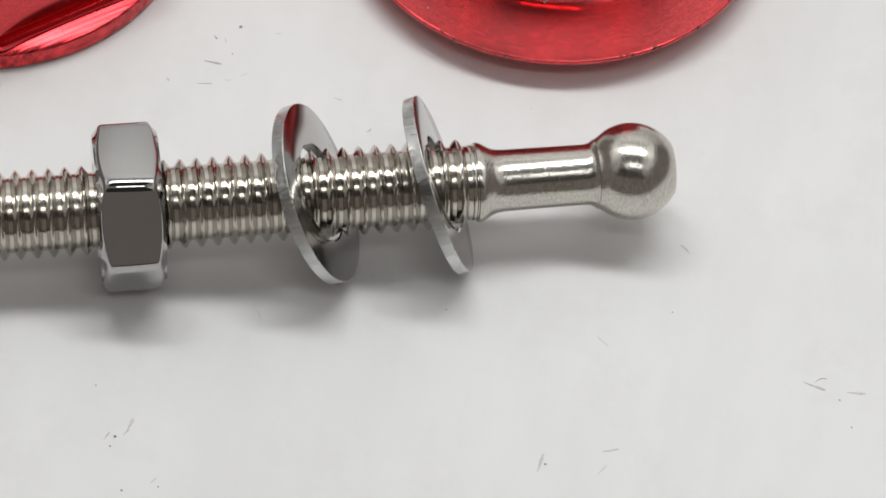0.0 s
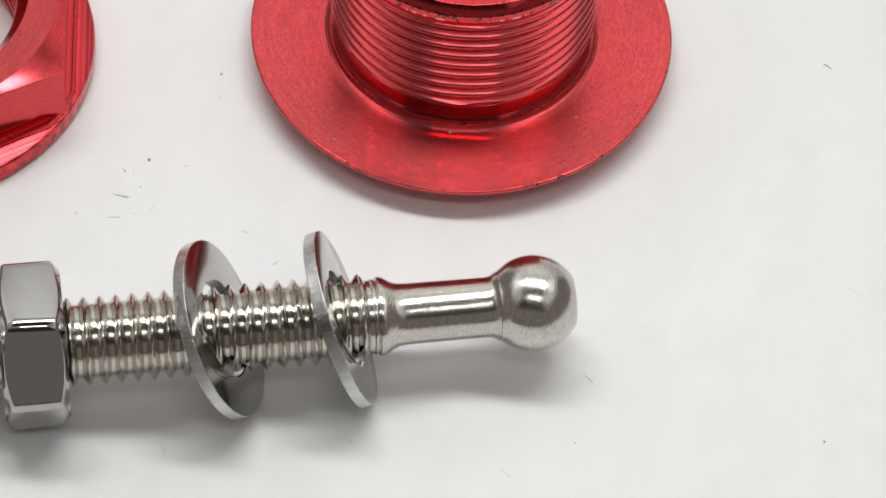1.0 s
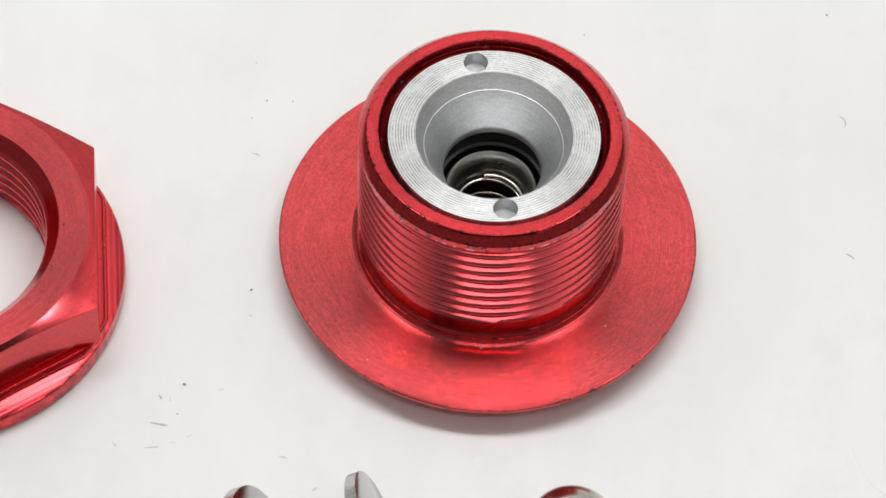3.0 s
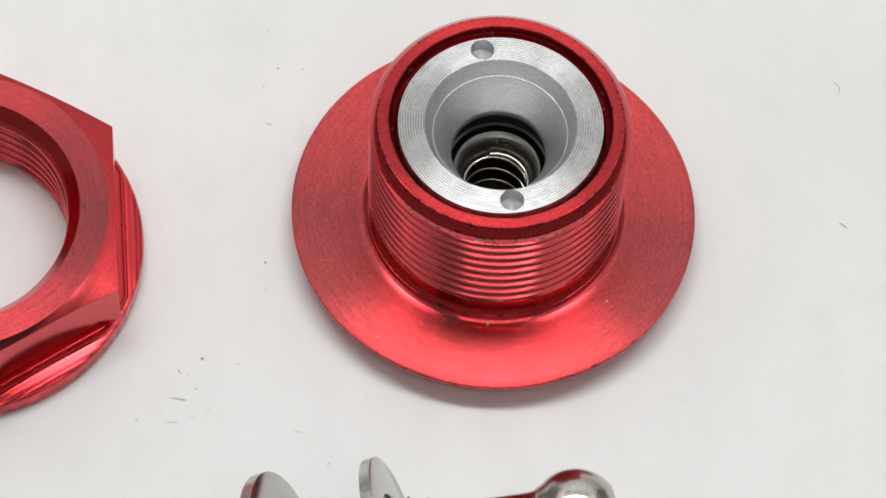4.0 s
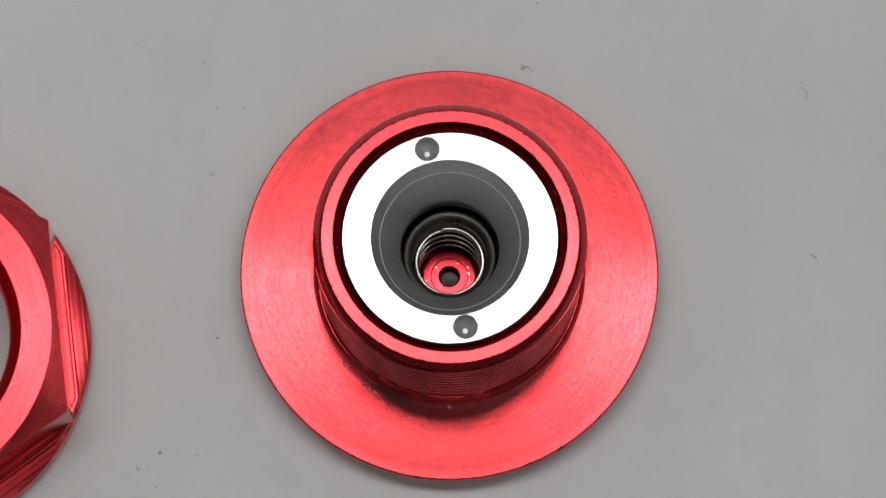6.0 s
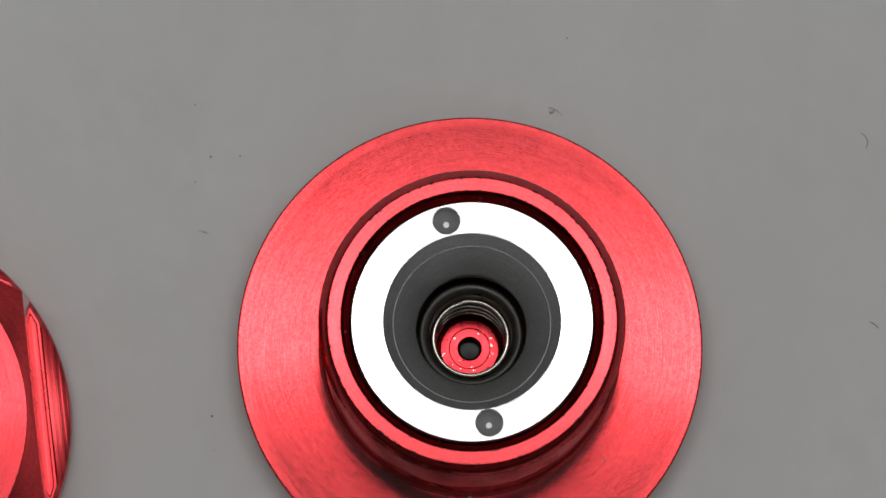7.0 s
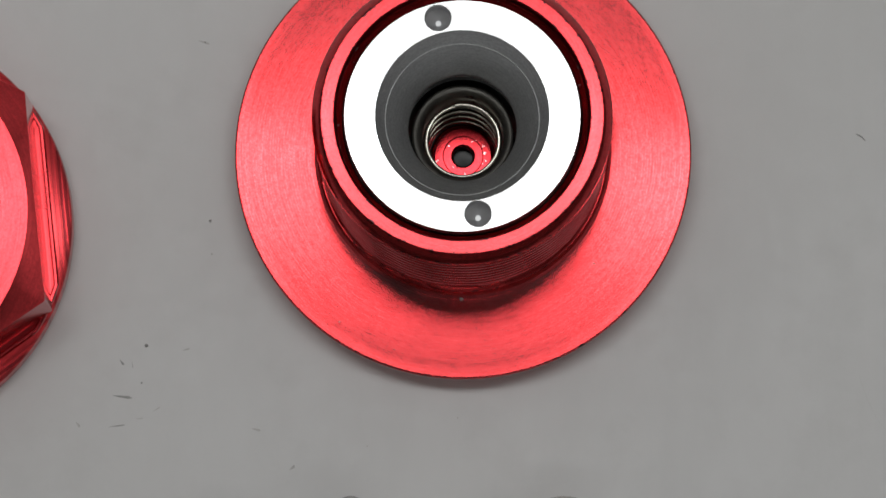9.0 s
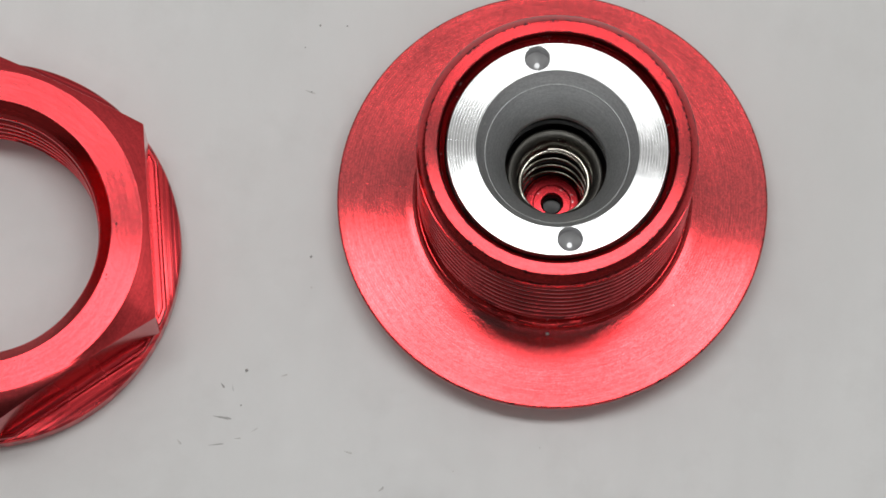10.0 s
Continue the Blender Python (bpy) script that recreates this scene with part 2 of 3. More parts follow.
def paper():
    m = Mat("white_card")
    c = m.coords()
    cloud = m.noise(c, 14.0, 4.0)
    fibre = m.noise(c, 900.0, 5.0, 0.65)
    smudge = m.noise(c, 110.0, 6.0, 0.65)
    tone = m.mix(m.ramp(cloud, 0.0, 1.0), rgb(0.745, 0.742, 0.735), rgb(0.82, 0.82, 0.82))
    tone = m.mix(m.ramp(smudge, 0.0, 0.24, 0.52, 0.74), tone, rgb(0.60, 0.585, 0.57))
    drawn = m.node("ShaderNodeMapping", Vector=c)
    drawn.inputs["Scale"].default_value = (1.0, 0.35, 1.0)
    tone = m.mix(m.ramp(m.noise(drawn.outputs[0], 170.0, 5.0, 0.6), 0.0, 0.20, 0.40, 0.66), tone, rgb(0.66, 0.655, 0.65))
    m.put(Base_Color=tone, Roughness=m.ramp(fibre, 0.42, 0.6), Specular_IOR_Level=0.35)
    m.bump(fibre, 0.02 * MM, 0.6)
    return m.mat


def matt(name, colour, rough=0.7, scale=300.0, spread=0.12):
    m = Mat(name)
    n = m.noise(m.coords(), scale, 4.0)
    m.put(Base_Color=m.mix(n, rgb(*[c * (1 - spread) for c in colour]), rgb(*[min(1, c * (1 + spread)) for c in colour])), Roughness=m.ramp(n, rough - 0.08, rough + 0.08))
    m.bump(n, 0.0002)
    return m.mat


PAPER = paper()
FABRIC = matt("white_tent_fabric", (0.88, 0.875, 0.87), 0.75, 500.0, 0.04)
BACKDROP = matt("pale_grey_backdrop_cloth", (0.78, 0.775, 0.77), 0.8, 500.0, 0.05)
# For the unseen sheet that blocks light from overhead.
OVERHEAD_BLOCK = matt("overhead_block_grey", (0.16, 0.155, 0.15), 0.9, 8.0, 0.1)
WOOD = matt("dark_table_wood", (0.06, 0.04, 0.028), 0.5, 40.0, 0.3)
LED_CASE = matt("white_lamp_case", (0.75, 0.75, 0.75), 0.4, 300.0, 0.05)
LINT = matt("grey_lint", (0.38, 0.37, 0.36), 0.8, 4000.0, 0.3)
SCUFF = matt("grey_scuff", (0.47, 0.465, 0.46), 0.7, 3000.0, 0.2)
FAINT_SCUFF = matt("faint_grey_scuff", (0.66, 0.652, 0.64), 0.7, 3000.0, 0.1)
PALE_LINT = matt("pale_grey_lint", (0.68, 0.67, 0.66), 0.8, 4000.0, 0.2)


# ---- mesh helpers (millimetres in, metres out) ----
def empty(name, m, label, category, group="", kind=""):
    ob = new(name)
    ob.empty_display_size = 0.005
    ob.matrix_basis = m
    return tagged(ob, label, category, group, kind)


def part(name, bm, material, parent=None, label="", sharp=32.0, unit=MM):
    """One mesh object under a thing or a part."""
    bmesh.ops.transform(bm, matrix=Matrix.Scale(unit, 4), verts=bm.verts)
    mesh = bpy.data.meshes.new(name)
    for face in bm.faces:
        face.smooth = True
    bm.to_mesh(mesh)
    bm.free()
    mesh.materials.append(material)
    mesh.set_sharp_from_angle(angle=radians(sharp))
    ob = new(name, mesh)
    ob.parent = parent
    return tagged(ob, label)


def rings(rows, closed=False, flip=False):
    """A skin over rows of points, each row a closed ring; a row of one point is a pole."""
    bm = bmesh.new()
    made = [[bm.verts.new(p) for p in row] for row in rows]
    pairs = list(zip(made, made[1:])) + ([(made[-1], made[0])] if closed else [])
    for a, b in pairs:
        n = max(len(a), len(b))
        for k in range(n):
            j = (k + 1) % n
            corner = [a[k % len(a)], a[j % len(a)], b[j % len(b)], b[k % len(b)]]
            seen = []
            for v in corner:
                if v not in seen:
                    seen.append(v)
            if flip:
                seen.reverse()
            bm.faces.new(seen)
    return bm


def lathe(profile, n=160, closed=False):
    """Turn a profile of (radius, height) round z. With the outside on its way from bottom to top, normals point out."""
    rows = []
    for r, z in profile:
        rows.append([(0, 0, z)] if r == 0 else [(r * math.cos(TAU * k / n), r * math.sin(TAU * k / n), z) for k in range(n)])
    return rings(rows, closed)


def thread(radius, depth, pitch, z0, z1, n=96, inside=False, crest=0.14, steps=8):
    """A real helix: radius is that of the crests (of the roots, inside); it runs out at both ends."""
    bm = bmesh.new()
    turns = int(math.ceil((z1 - z0) / pitch)) + 2
    rows = turns * steps
    cols = []
    for a in range(n):
        ang, col = TAU * a / n, []
        for k in range(rows + 1):
            s = k / steps - 1 + a / n
            z = z0 + s * pitch
            f = abs((s % 1.0) - 0.5) * 2
            cut = min(1.0, max(0.0, (f - crest) / (1 - 2 * crest)))
            cut = cut * cut * (3 - 2 * cut) * 0.35 + cut * 0.65
            ease = min(1.0, max(0.0, min(z1 - z, z - z0) / (0.6 * pitch)))
            cut = 1 - (1 - cut) * ease
            r = radius - depth * cut if not inside else radius + depth * cut
            col.append(bm.verts.new((r * math.cos(ang), r * math.sin(ang), min(z1, max(z0, z)))))
        cols.append(col)
    for a in range(n):
        b, shift = (a + 1) % n, steps if a == n - 1 else 0
        for k in range(rows - shift):
            quad = [cols[a][k], cols[b][k + shift], cols[b][k + 1 + shift], cols[a][k + 1]]
            if max(v.co.z for v in quad) - min(v.co.z for v in quad) < 1e-6 and quad[0].co.z in (z0, z1):
                continue
            if inside:
                quad.reverse()
            bm.faces.new(quad)
    bmesh.ops.delete(bm, geom=[v for v in bm.verts if not v.link_faces], context="VERTS")
    return bm


def hexagon(apothem, corner, per=20):
    """Radius by angle of a hexagon with rounded corners: a list of (angle, radius)."""
    base, out = (apothem - corner) / math.cos(radians(30)), []
    end = math.atan2(corner * 0.5, base + corner * math.cos(radians(30)))
    for side in range(6):
        for k in range(-per // 2, per // 2):
            u = k / (per / 2)
            phi = math.copysign(radians(30) * abs(u) ** 1.6, u)
            if abs(phi) <= end:
                r = base * math.cos(phi) + math.sqrt(max(0.0, corner**2 - (base * math.sin(phi)) ** 2))
            else:
                r = apothem / math.cos(radians(30) - abs(phi))
            out.append((TAU * side / 6 + phi, r))
    return out


def hex_rows(outline, apothem, z0, z1, top=True, bottom=True, slope=30.0, soft=0.12, bore=3.0, bevel=0.5, deep=None):
    """The rings of a hexagonal nut body from the bore's lower edge out, up and back in."""
    drop, deep = math.tan(radians(slope)), bevel if deep is None else deep
    flat = apothem * 0.965

    def ring(rad, zed):
        return [(min(rad(r), 99) * math.cos(a), min(rad(r), 99) * math.sin(a), zed(r)) for a, r in outline]

    def chamfer(r):
        return max(0.0, r - flat) * drop

    rows = []
    if bottom:
        rows += [ring(lambda r: bore, lambda r: z0 + bevel), ring(lambda r: bore + bevel, lambda r: z0), ring(lambda r: flat, lambda r: z0)]
        rows += [ring(lambda r: r - soft, lambda r: z0 + chamfer(r)), ring(lambda r: r - soft * 0.3, lambda r: z0 + chamfer(r) + soft * 0.4), ring(lambda r: r, lambda r: z0 + chamfer(r) + soft)]
    else:
        rows += [ring(lambda r: r, lambda r: z0)]
    if top:
        rows += [ring(lambda r: r, lambda r: z1 - chamfer(r) - soft), ring(lambda r: r - soft * 0.3, lambda r: z1 - chamfer(r) - soft * 0.4), ring(lambda r: r - soft, lambda r: z1 - chamfer(r))]
        rows += [ring(lambda r: flat, lambda r: z1), ring(lambda r: bore + bevel, lambda r: z1), ring(lambda r: bore, lambda r: z1 - deep)]
    return rows


def box(x0, x1, y0, y1, z0, z1, bevel=0.0):
    bm = bmesh.new()
    bmesh.ops.create_cube(bm, size=1.0)
    for v in bm.verts:
        v.co = Vector(((x0 + x1) / 2 + v.co.x * (x1 - x0), (y0 + y1) / 2 + v.co.y * (y1 - y0), (z0 + z1) / 2 + v.co.z * (z1 - z0)))
    if bevel:
        bmesh.ops.bevel(bm, geom=bm.edges[:], offset=bevel, segments=2, affect="EDGES")
    return bm


def tube(points, radius, n=8, taper=False):
    """A round wire along points."""
    rows, count = [], len(points)
    pts = [Vector(p) for p in points]
    for k, p in enumerate(pts):
        way = (pts[min(k + 1, count - 1)] - pts[max(k - 1, 0)]).normalized()
        side = way.cross(Vector((0, 0, 1)))
        side = side.normalized() if side.length > 1e-4 else Vector((1, 0, 0))
        up = side.cross(way).normalized()
        r = radius * (0.45 + 0.55 * math.sin(math.pi * (k + 0.5) / count)) if taper else radius
        rows.append([p + (side * math.cos(TAU * j / n) + up * math.sin(TAU * j / n)) * r for j in range(n)])
    return rings([[pts[0]]] + rows + [[pts[-1]]], flip=True)


# ---- the card and the photo tent ----
tagged(part("tabletop", box(-0.34, 0.34, -0.34, 0.28, -0.026, -0.0022, 0.004), WOOD, unit=1.0), "dark brown wooden tabletop under the card", "table", kind="structure")
ground = tagged(part("ground", box(-0.24, 0.24, -0.074, 0.25, -0.002, 0.0), PAPER, unit=1.0), "white card sheet with faint smudges and lint", "card", kind="structure")

# Unseen sheet, added to keep room light out of the roof opening.
tagged(part("ceiling", box(-1.6, 1.6, -1.8, 1.4, 1.30, 1.34), OVERHEAD_BLOCK, unit=1.0), "unseen grey sheet added overhead to block room light", "ceiling", kind="structure")
tent = empty("photo_tent", pose(0, 0, 0), "white fabric photo tent with rolled-up side walls", "photo tent")
part("back_panel", box(-TENT_X, TENT_X, TENT_BACK, TENT_BACK + 0.004, 0.0, TENT_TOP), BACKDROP, tent, unit=1.0)
part("side_panel", box(-TENT_X - 0.004, -TENT_X, TENT_FRONT, TENT_BACK + 0.004, TENT_HEM, TENT_TOP), FABRIC, tent, unit=1.0)
part("side_panel", box(TENT_X, TENT_X + 0.004, TENT_FRONT, TENT_BACK + 0.004, TENT_HEM, TENT_TOP), FABRIC, tent, unit=1.0)
wide, near, back = SLOT
for x0, x1, y0, y1 in ((-TENT_X - 0.004, TENT_X + 0.004, back, TENT_BACK + 0.004), (-TENT_X - 0.004, TENT_X + 0.004, TENT_FRONT, near), (-TENT_X - 0.004, -wide, near, back), (wide, TENT_X + 0.004, near, back)):
    part("roof_panel", box(x0, x1, y0, y1, TENT_TOP, TENT_TOP + 0.004), FABRIC, tent, "white roof cloth round an opening added for dark reflections", unit=1.0)
for x, y, wide, reach, watts in STRIPS:
    bar = empty("led_strip", pose(x, y, TENT_TOP), "white strip lamp under the tent roof", "lamp", "lamps under the tent roof")
    part("lamp_case", box(-reach / 2 - 0.01, reach / 2 + 0.01, -wide / 2 - 0.005, wide / 2 + 0.005, -0.012, -0.0003, 0.002), LED_CASE, bar, unit=1.0)


# ---- the red latch housing that stands on its cap ----
latch = empty("latch_housing", pose(0, 0, 0), "red anodised aluminium latch housing standing on its flanged cap", "latch")
flange = part("flange", lathe([(0, 0.0), (10.4, 0.0), (11.6, 0.15), (13.4, 0.85), (14.6, 1.75), (14.9, 2.05), (15.0, 2.3), (14.99, 2.42), (14.94, 2.49),
                               (14.87, 2.52), (14.05, 2.537), (14.0, 2.542), (12.45, 2.548), (12.4, 2.552), (10.35, 2.557), (10.0, 2.572), (9.75, 2.62), (9.56, 2.72), (9.45, 2.86), (9.40, 3.02), (9.0, 3.04)], 256), RED, latch, sharp=14)
barrel = part("barrel", lathe([(9.15, 2.95), (9.36, 3.0), (9.375, 3.13), (9.34, 3.18), (9.10, 3.40), (9.08, 3.46), (9.08, 4.6), (8.80, 4.8)], 192), RED_SIDE, latch, "smooth red band under the thread", sharp=25)
part("outer_thread", thread(9.40, 0.60, 1.0, 4.55, 13.75, 192, crest=0.12, steps=12), RED_THREAD, barrel, "fine helical thread on the barrel", sharp=70)
part("lip", lathe([(8.84, 14.935), (8.80, 14.95), (8.06, 14.95), (8.00, 14.90)], 192), RED_LIP, barrel, "flat red lip of the barrel", sharp=8)
part("lip_bevel", lathe([(8.80, 13.5), (9.30, 13.62), (9.42, 13.78), (9.42, 14.28), (9.38, 14.36), (8.87, 14.91), (8.84, 14.935)], 192), RED_SIDE, barrel, "bevelled outer edge with bare chips", sharp=25)
part("lip_bore", lathe([(8.00, 14.90), (7.97, 14.7), (7.93, 14.2), (7.89, 12.6)], 192), GAP_SHADE_RED, barrel, "inner wall of the lip, coloured dark for gap shade", sharp=25)
part("lip_thread", thread(7.52, 0.36, 0.75, 12.6, 14.40, 128, inside=True), GAP_SHADE_RED, barrel, "worn thread between lip and ring, coloured dark for gap shade", sharp=70)


def insert_bm():
    """The flat ring with two drilled pin holes: its top face is filled round the holes."""
    bm = bmesh.new()
    outer = [bm.verts.new((7.36 * math.cos(TAU * k / 160), 7.36 * math.sin(TAU * k / 160), 14.52)) for k in range(160)]
    inner = [bm.verts.new((5.46 * math.cos(TAU * k / 120), 5.46 * math.sin(TAU * k / 120), 14.52)) for k in range(120)]
    loops = [outer, inner]
    holes = []
    for hx, hy in ((-1.81, 6.16), (1.28, -6.18)):
        loop = [bm.verts.new((hx + 0.86 * math.cos(TAU * k / 36), hy + 0.86 * math.sin(TAU * k / 36), 14.52)) for k in range(36)]
        holes.append((hx, hy, loop))
        loops.append(loop)
    edges = []
    for loop in loops:
        edges += [bm.edges.new((loop[k], loop[(k + 1) % len(loop)])) for k in range(len(loop))]
    bmesh.ops.triangle_fill(bm, use_beauty=True, edges=edges, normal=(0, 0, 1))
    for face in bm.faces:
        if face.normal.z < 0:
            face.normal_flip()

    def wall(loop, to, shrink=1.0, cx=0.0, cy=0.0, flip=False):
        low = [bm.verts.new((cx + (v.co.x - cx) * shrink, cy + (v.co.y - cy) * shrink, to)) for v in loop]
        for k in range(len(loop)):
            j = (k + 1) % len(loop)
            quad = [loop[k], loop[j], low[j], low[k]]
            bm.faces.new(quad if flip else quad[::-1])
        return low

    rim = wall(outer, 14.40, 7.44 / 7.36)
    wall(rim, 12.6)
    for hx, hy, loop in holes:
        wall(loop, 14.47, 0.97, hx, hy, True)
    return bm


insert = part("retainer_ring", insert_bm(), ALUMINIUM, latch, "bare aluminium ring with two pin holes", sharp=25)
for hx, hy in ((-1.81, 6.16), (1.28, -6.18)):
    hole = part("pin_hole", lathe([(0.835, 14.48), (0.83, 13.35), (0.26, 13.0), (0.18, 12.95), (0, 12.95)], 36), HOLE, insert, "drilled blind pin hole")
    hole.location = (hx * MM, hy * MM, 0)
part("cone", lathe([(5.46, 14.519), (5.437, 14.46), (5.41, 14.406), (4.865, 13.358), (4.850, 13.330), (4.825, 13.322), (4.812, 13.256), (4.79, 13.214), (3.53, 10.79), (3.50, 10.73), (3.44, 10.58), (3.44, 10.2)], 160), CONE, insert, "bored aluminium cone leading to the spring")
part("bore", lathe([(3.44, 10.2), (3.8, 10.15), (3.8, 8.6), (3.6, 8.5), (3.6, 0.70), (3.4, 0.60), (0.7, 0.60)], 96), BORE_SHADE_STEEL, latch, "bore wall coloured near-black for the shade inside")
part("sleeve", lathe([(2.60, 5.6), (3.26, 5.6), (3.26, 8.28), (3.22, 8.38), (3.12, 8.42), (2.98, 8.36), (2.66, 7.9), (2.60, 7.7)], 96, True), SLEEVE, latch, "grey steel sleeve in the bore")
turns, wire = 4.3, 0.15


def coil(s):
    """The spring's centre line at turn s: open coils with a closed coil on top."""
    rise = 0.85 + 1.60 * min(s, turns - 1.0) + 0.42 * max(0.0, s - turns + 1.0)
    return (2.36 * math.cos(TAU * s), 2.36 * math.sin(TAU * s), rise)


part("spring", tube([coil(k / 48) for k in range(int(turns * 48) + 1)], wire, 10), SPRING, latch, "thin coiled steel spring", sharp=60)
part("plunger", lathe([(2.16, 0.61), (2.16, 1.06), (2.08, 1.16), (1.90, 1.20), (1.84, 1.27), (1.35, 1.28), (1.28, 1.21), (0.80, 1.22), (0.70, 1.16), (0.64, 0.80), (0.60, 0.66)], 64), RED_WORN, latch, "red button with a small centre hole")
# Near-black cup added for the shade down the button's hole.
part("button_hole", lathe([(0.645, 0.92), (0.62, 0.10), (0, 0.06)], 32), BORE_SHADE_STEEL, latch, "centre hole of the button, coloured near-black for shade")


# ---- the red flanged nut ----
NUT_AT = (-39.28 * MM, -6.75 * MM, 0.0)
nut = empty("flange_nut", pose(*NUT_AT, 0, 0, 39.2), "red anodised aluminium flange nut lying flat on the card", "nut")
outline = hexagon(11.98, 0.15, 24)
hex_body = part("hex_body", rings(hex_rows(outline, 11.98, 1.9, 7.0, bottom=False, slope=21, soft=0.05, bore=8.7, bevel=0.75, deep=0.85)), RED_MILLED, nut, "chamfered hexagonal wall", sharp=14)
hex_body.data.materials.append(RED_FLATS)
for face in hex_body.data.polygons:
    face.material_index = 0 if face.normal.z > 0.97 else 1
part("flange", lathe([(8.8, 0.3), (9.2, 0.0), (13.45, 0.0), (13.7, 0.15), (13.83, 0.35), (13.83, 1.5), (13.75, 1.66), (13.55, 1.76), (12.4, 2.0), (11.6, 2.12), (11.2, 2.13)], 220), RED_LINES, nut, "thin round flange", sharp=20)
step = [(a, min(r, 13.62)) for a, r in hexagon(12.54, 0.1, 40)]
part("milled_step", rings([[(r * math.cos(a) * k, r * math.sin(a) * k, z) for a, r in step] for k, z in ((1.003, 1.9), (1.0, 2.13), (0.996, 2.17), (0.985, 2.175), (0.980, 2.12), (0.968, 2.11), (0.945, 2.16))]), RED_LINES, nut, "raised cutter mark that follows the hexagon", sharp=20)
part("inner_thread", thread(8.35, 0.5, 1.0, 0.25, 6.15, 160, inside=True, crest=0.13), RED_THREAD, nut, "fine thread inside the nut", sharp=70)


# ---- the ball stud with its hex nut and two washers ----
AXIS_Z, YAW = 5.4, 14.86
ORIGIN = Vector((7.69, -25.80, AXIS_Z))
WAY = Vector((math.cos(radians(YAW)), math.sin(radians(YAW)), 0.0))


def along(s):
    return (ORIGIN + WAY * s) * MM


def on_axis(s, spin=0.0):
    """The pose of a thing turned round z, laid along the stud at s millimetres from the ball."""
    return Matrix.Translation(along(s)) @ pose(0, 0, 0, 0, 90, YAW) @ pose(0, 0, 0, 0, 0, spin)


stud = empty("ball_stud", on_axis(0), "bright stainless threaded stud with a ball end", "stud")
part("threaded_shank", thread(2.92, 0.60, 1.06, -47.0, -10.35, 96, crest=0.07), THREAD_STEEL, stud, "rolled screw thread", sharp=70)
part("shank_core", lathe([(0, -46.9), (2.42, -46.9), (2.42, -10.4)], 64), THREAD_STEEL, stud)
part("neck", lathe([(2.30, -10.42), (2.60, -10.35), (2.62, -10.15), (2.54, -9.9), (2.22, -9.4), (2.08, -9.0), (2.03, -8.5), (2.0, -5.0), (1.99, -3.1), (2.03, -2.8), (2.14, -2.6), (2.3, -2.4)], 128), STAINLESS, stud, "turned plain neck")
arc = [(3.2 * math.sin(radians(a)), -3.2 * math.cos(radians(a))) for a in range(46, 145, 4)]
part("ball", lathe([(2.2, -2.5), (2.28, -2.3)] + arc[1:] + [(1.75, 2.69), (1.3, 2.76), (0, 2.78)], 128), STAINLESS, stud, "turned ball end")

hex_outline = hexagon(4.97, 1.0, 28)
lock = empty("hex_nut", on_axis(-33.0, 22.5), "polished chrome hex nut screwed onto the stud", "nut")
part("nut_body", rings(hex_rows(hex_outline, 5.0, -2.1, 2.1, slope=26, soft=0.28, bore=2.75, bevel=0.4)), CHROME, lock, sharp=40)

part("inner_thread", thread(2.45, 0.4, 1.06, -1.9, 1.9, 64, inside=True), CHROME, lock, sharp=70)


def washer(s, normal, low):
    m = Vector(normal).normalized().to_track_quat("Z", "Y").to_matrix().to_4x4()
    m.translation = along(s) + Vector((0, 0, low * MM))
    ring = empty("washer", m, "tilted bright zinc flat washer hanging on the stud", "washer", "washers on the stud")
    part("disc", lathe([(3.3, -0.41), (5.93, -0.41), (5.97, -0.39)], 160), ZINC, ring)
    part("face", lathe([(5.955, 0.40), (5.92, 0.415), (3.36, 0.415), (3.25, 0.34), (3.25, -0.36), (3.3, -0.41)], 160), ZINC, ring)
    part("edge", lathe([(5.97, -0.39), (6.0, -0.36), (6.0, 0.36), (5.985, 0.39), (5.955, 0.40)], 160), ZINC_EDGE, ring, "sheared rough rim", sharp=20)
    return ring


washer(-20.8, (0.888, 0.141, 0.439), 0.0)
washer(-12.8, (0.903, 0.265, 0.340), 0.0)


# ---- lint and crumbs on the card ----
def fibre(x, y, length, angle, bend, width, material=None, label="short grey lint fibre lying on the white card"):
    pts, width = [], width * 0.6
    for k in range(9):
        u = k / 8 - 0.5
        pts.append((u * length, bend * (0.25 - u * u) * 4 * length * 0.25, width * 0.9))
    ob = part("lint_fibre", tube(pts, width, 6, True), material or LINT, label="")
    ob.matrix_basis = pose(x * MM, y * MM, 0, 0, 0, angle)
    return tagged(ob, label, "lint", "lint on the card")


def smear(x, y, length, width, angle, material, seed):
    """A flat scuffed flake, drawn out to a thin end."""
    rng = random.Random(seed)
    rim, crown = [], []
    for k in range(28):
        a = TAU * k / 28
        u = math.cos(a)
        w = math.sin(a) * (0.62 + 0.38 * u) * width / 2 * rng.uniform(0.75, 1.2)
        rim.append((u * length / 2, w, 0.003))
        crown.append((u * length / 2 * 0.86, w * 0.7, 0.003 + min(0.03, width * 0.15)))
    ob = part("paper_scuff", rings([rim, crown, [(0, 0, 0.006 + min(0.03, width * 0.16))]]), material, sharp=80)
    ob.matrix_basis = pose(x * MM, y * MM, 0, 0, 0, angle)
    return tagged(ob, "faint grey flattened scuff on the white card", "scuff", "scuffs on the card")


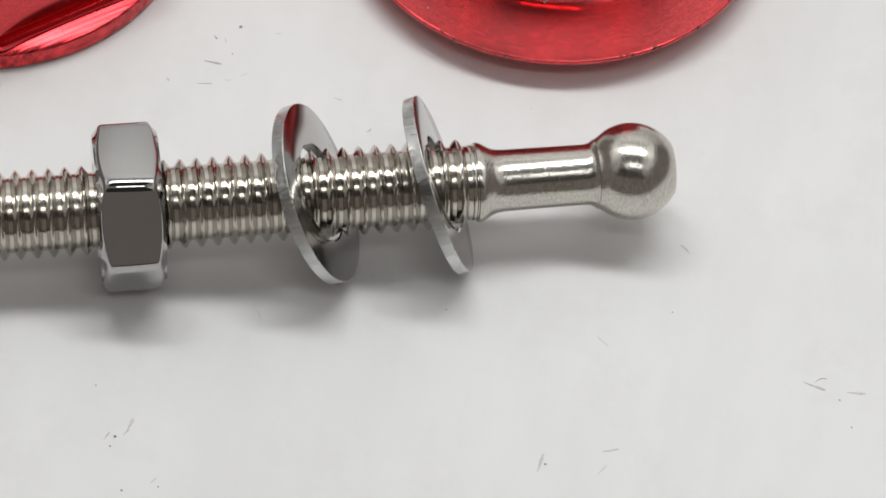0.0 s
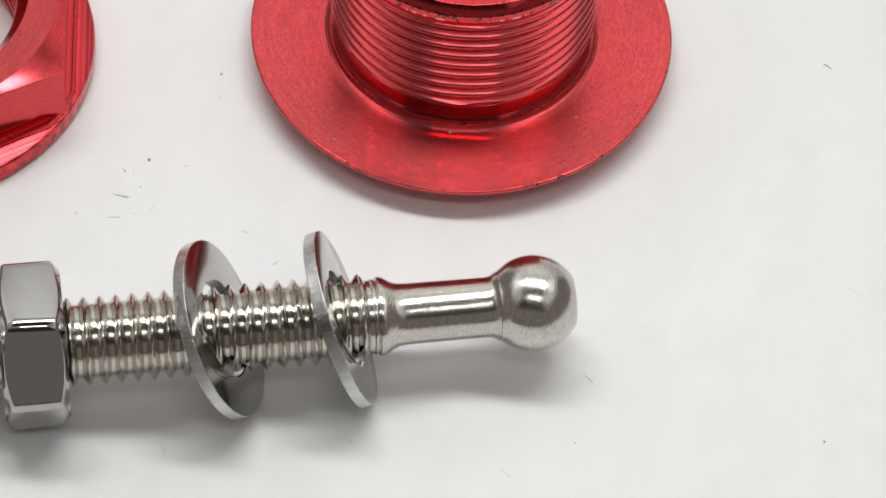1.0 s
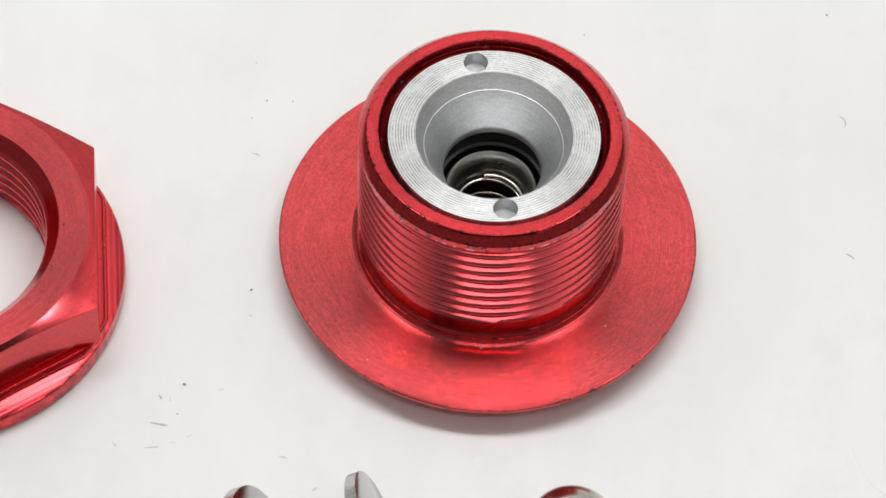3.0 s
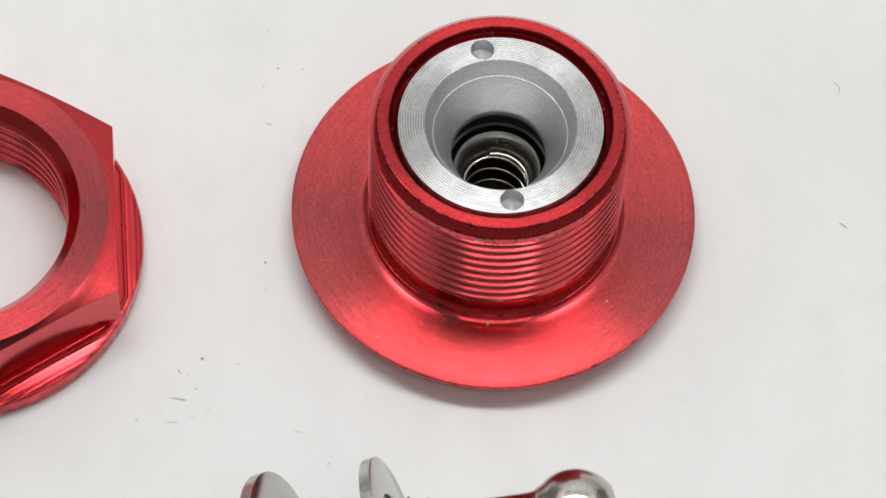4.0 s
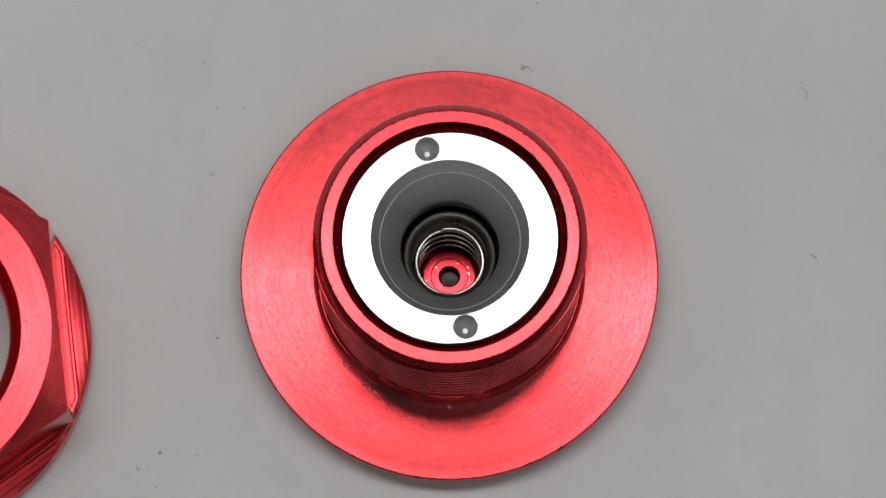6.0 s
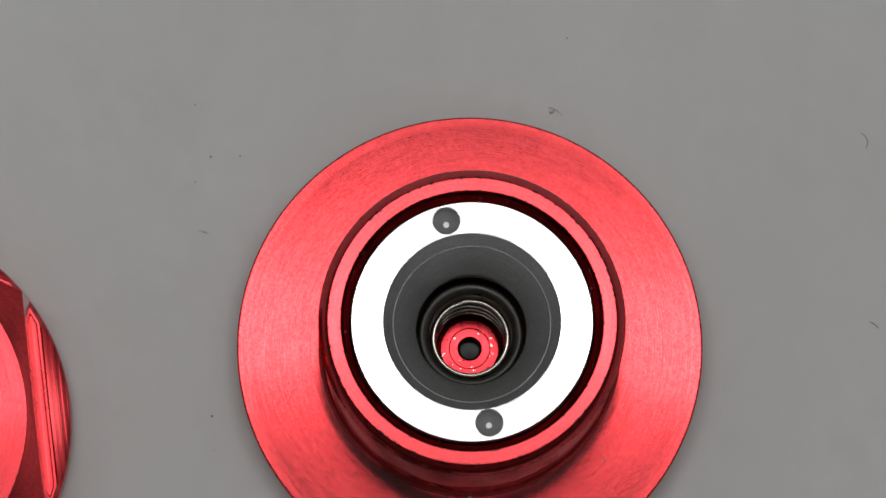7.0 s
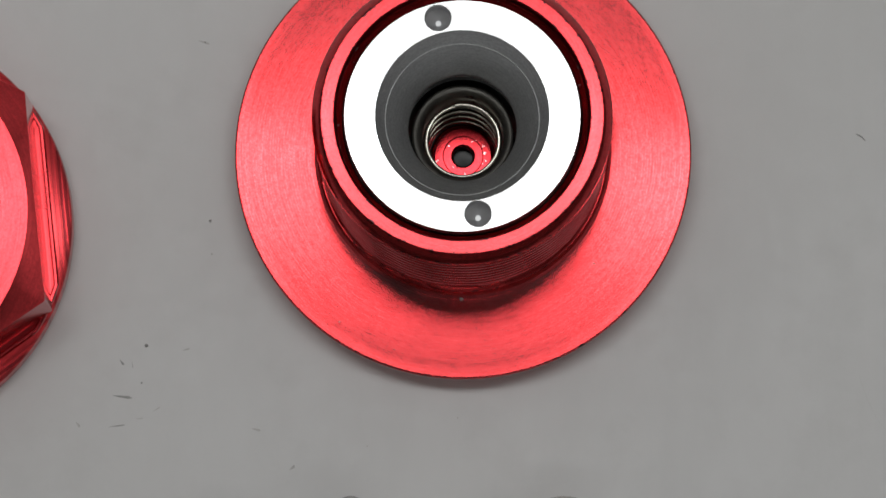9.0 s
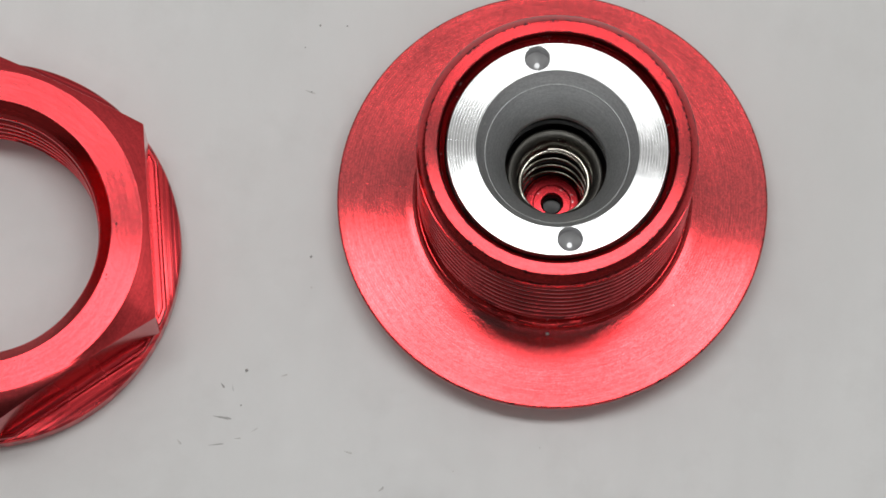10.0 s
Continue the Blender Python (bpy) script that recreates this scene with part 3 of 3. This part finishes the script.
def crumb(x, y, size, seed, material=None, z=0.0):
    rng = random.Random(seed)
    bm = bmesh.new()
    bmesh.ops.create_icosphere(bm, subdivisions=2, radius=size)
    for v in bm.verts:
        v.co *= 1 + rng.uniform(-0.3, 0.3)
        v.co.z = v.co.z * 0.5 + size * 0.45
    ob = part("dust_speck", bm, material or LINT)
    ob.matrix_basis = pose(x * MM, y * MM, z * MM, 0, 0, rng.uniform(0, 360))
    return tagged(ob, "tiny pale dust speck on the red flange" if z else "tiny dark dust speck on the white card", "dust", "dust specks")


crumb(-16.53, -4.90, 0.09, 1)
crumb(-20.24, -13.42, 0.11, 2)
fibre(26.28, 2.72, 0.75, -35, 0.3, 0.06)
fibre(25.32, 14.89, 1.1, -70, 1.0, 0.045)
crumb(23.88, 24.99, 0.09, 3)
crumb(4.83, 16.07, 0.16, 4, PALE_LINT)
fibre(11.98, -27.48, 0.9, -40, 0.3, 0.05, PALE_LINT)
fibre(-15.12, -37.53, 1.0, -60, 0.3, 0.04, PALE_LINT)
crumb(28.01, -30.16, 0.08, 5)
crumb(-22.6, -48.4, 0.10, 6)
fibre(21.71, -36.70, 0.9, 30, 0.9, 0.05, PALE_LINT)
crumb(23.0, -38.0, 0.07, 7)
crumb(0.35, -9.75, 0.11, 8, PALE_LINT, 2.59)
crumb(8.9, -7.0, 0.06, 9, PALE_LINT, 2.56)
crumb(-7.51, -11.62, 0.05, 10, LINT, 2.535)
crumb(-20.39, -15.91, 0.060, 21, LINT)
crumb(-24.51, -44.71, 0.050, 22, LINT)
crumb(-22.76, -49.19, 0.070, 23, LINT)
crumb(-21.45, -52.35, 0.070, 24, LINT)
crumb(-19.23, -51.73, 0.060, 25, LINT)
crumb(11.62, -32.78, 0.050, 26, LINT)
crumb(4.69, -46.05, 0.080, 27, LINT)
crumb(23.91, -40.01, 0.060, 28, LINT)
crumb(-3.08, -35.02, 0.050, 29, LINT)
crumb(-17.41, 12.17, 0.070, 30, LINT)
crumb(-15.49, 12.28, 0.060, 31, LINT)
crumb(-17.58, 7.17, 0.060, 32, LINT)
crumb(-18.61, 15.60, 0.050, 33, LINT)
crumb(-18.33, 10.44, 0.050, 34, LINT)
crumb(5.66, 21.01, 0.060, 35, LINT)
crumb(-16.29, -7.11, 0.060, 36, PALE_LINT)
crumb(-5.37, -19.38, 0.050, 37, PALE_LINT)
crumb(-10.10, -20.90, 0.060, 38, PALE_LINT)
crumb(0.46, -17.24, 0.050, 39, PALE_LINT)
fibre(27.38, -14.74, 3.43, -65.3, -0.15, 0.013, PALE_LINT)
fibre(29.43, -17.21, 3.24, -34.7, -0.20, 0.013, PALE_LINT)
fibre(5.06, 16.08, 1.09, -29.3, 0.30, 0.060, PALE_LINT)
smear(-21.62, -16.87, 1.3, 0.24, -5, SCUFF, 40)
smear(-21.80, -14.60, 0.45, 0.2, -50, SCUFF, 41)
smear(-21.08, -14.72, 0.5, 0.06, -78, SCUFF, 42)
smear(-21.86, -18.82, 1.1, 0.12, 10, SCUFF, 43)
smear(-20.41, -18.26, 0.5, 0.13, 8, FAINT_SCUFF, 44)
smear(-19.33, -17.60, 0.6, 0.11, 35, FAINT_SCUFF, 45)
smear(-24.42, -18.84, 0.45, 0.24, -50, FAINT_SCUFF, 46)
smear(-10.23, -21.05, 0.45, 0.25, 40, FAINT_SCUFF, 47)
smear(-12.70, -18.63, 0.6, 0.22, -10, FAINT_SCUFF, 48)
smear(-17.62, -13.56, 0.5, 0.16, 20, FAINT_SCUFF, 49)
smear(-21.80, -47.30, 1.0, 0.36, 75, FAINT_SCUFF, 60)
smear(-21.95, -47.95, 0.7, 0.22, 60, FAINT_SCUFF, 61)
smear(-23.11, -48.45, 0.7, 0.25, 70, FAINT_SCUFF, 64)
smear(-19.62, -51.30, 0.6, 0.18, 55, FAINT_SCUFF, 65)
smear(4.37, -46.00, 1.5, 0.30, 80, FAINT_SCUFF, 66)
smear(8.72, -44.30, 1.2, 0.22, 20, FAINT_SCUFF, 67)
smear(21.30, -37.15, 1.6, 0.35, -15, FAINT_SCUFF, 68)
smear(24.05, -37.25, 1.3, 0.28, 5, FAINT_SCUFF, 69)
smear(-17.66, 7.18, 0.8, 0.20, -15, FAINT_SCUFF, 70)

smear(8.30, -45.92, 1.1, 0.12, 55, FAINT_SCUFF, 62)
smear(7.33, -35.87, 1.1, 0.12, -38, FAINT_SCUFF, 63)
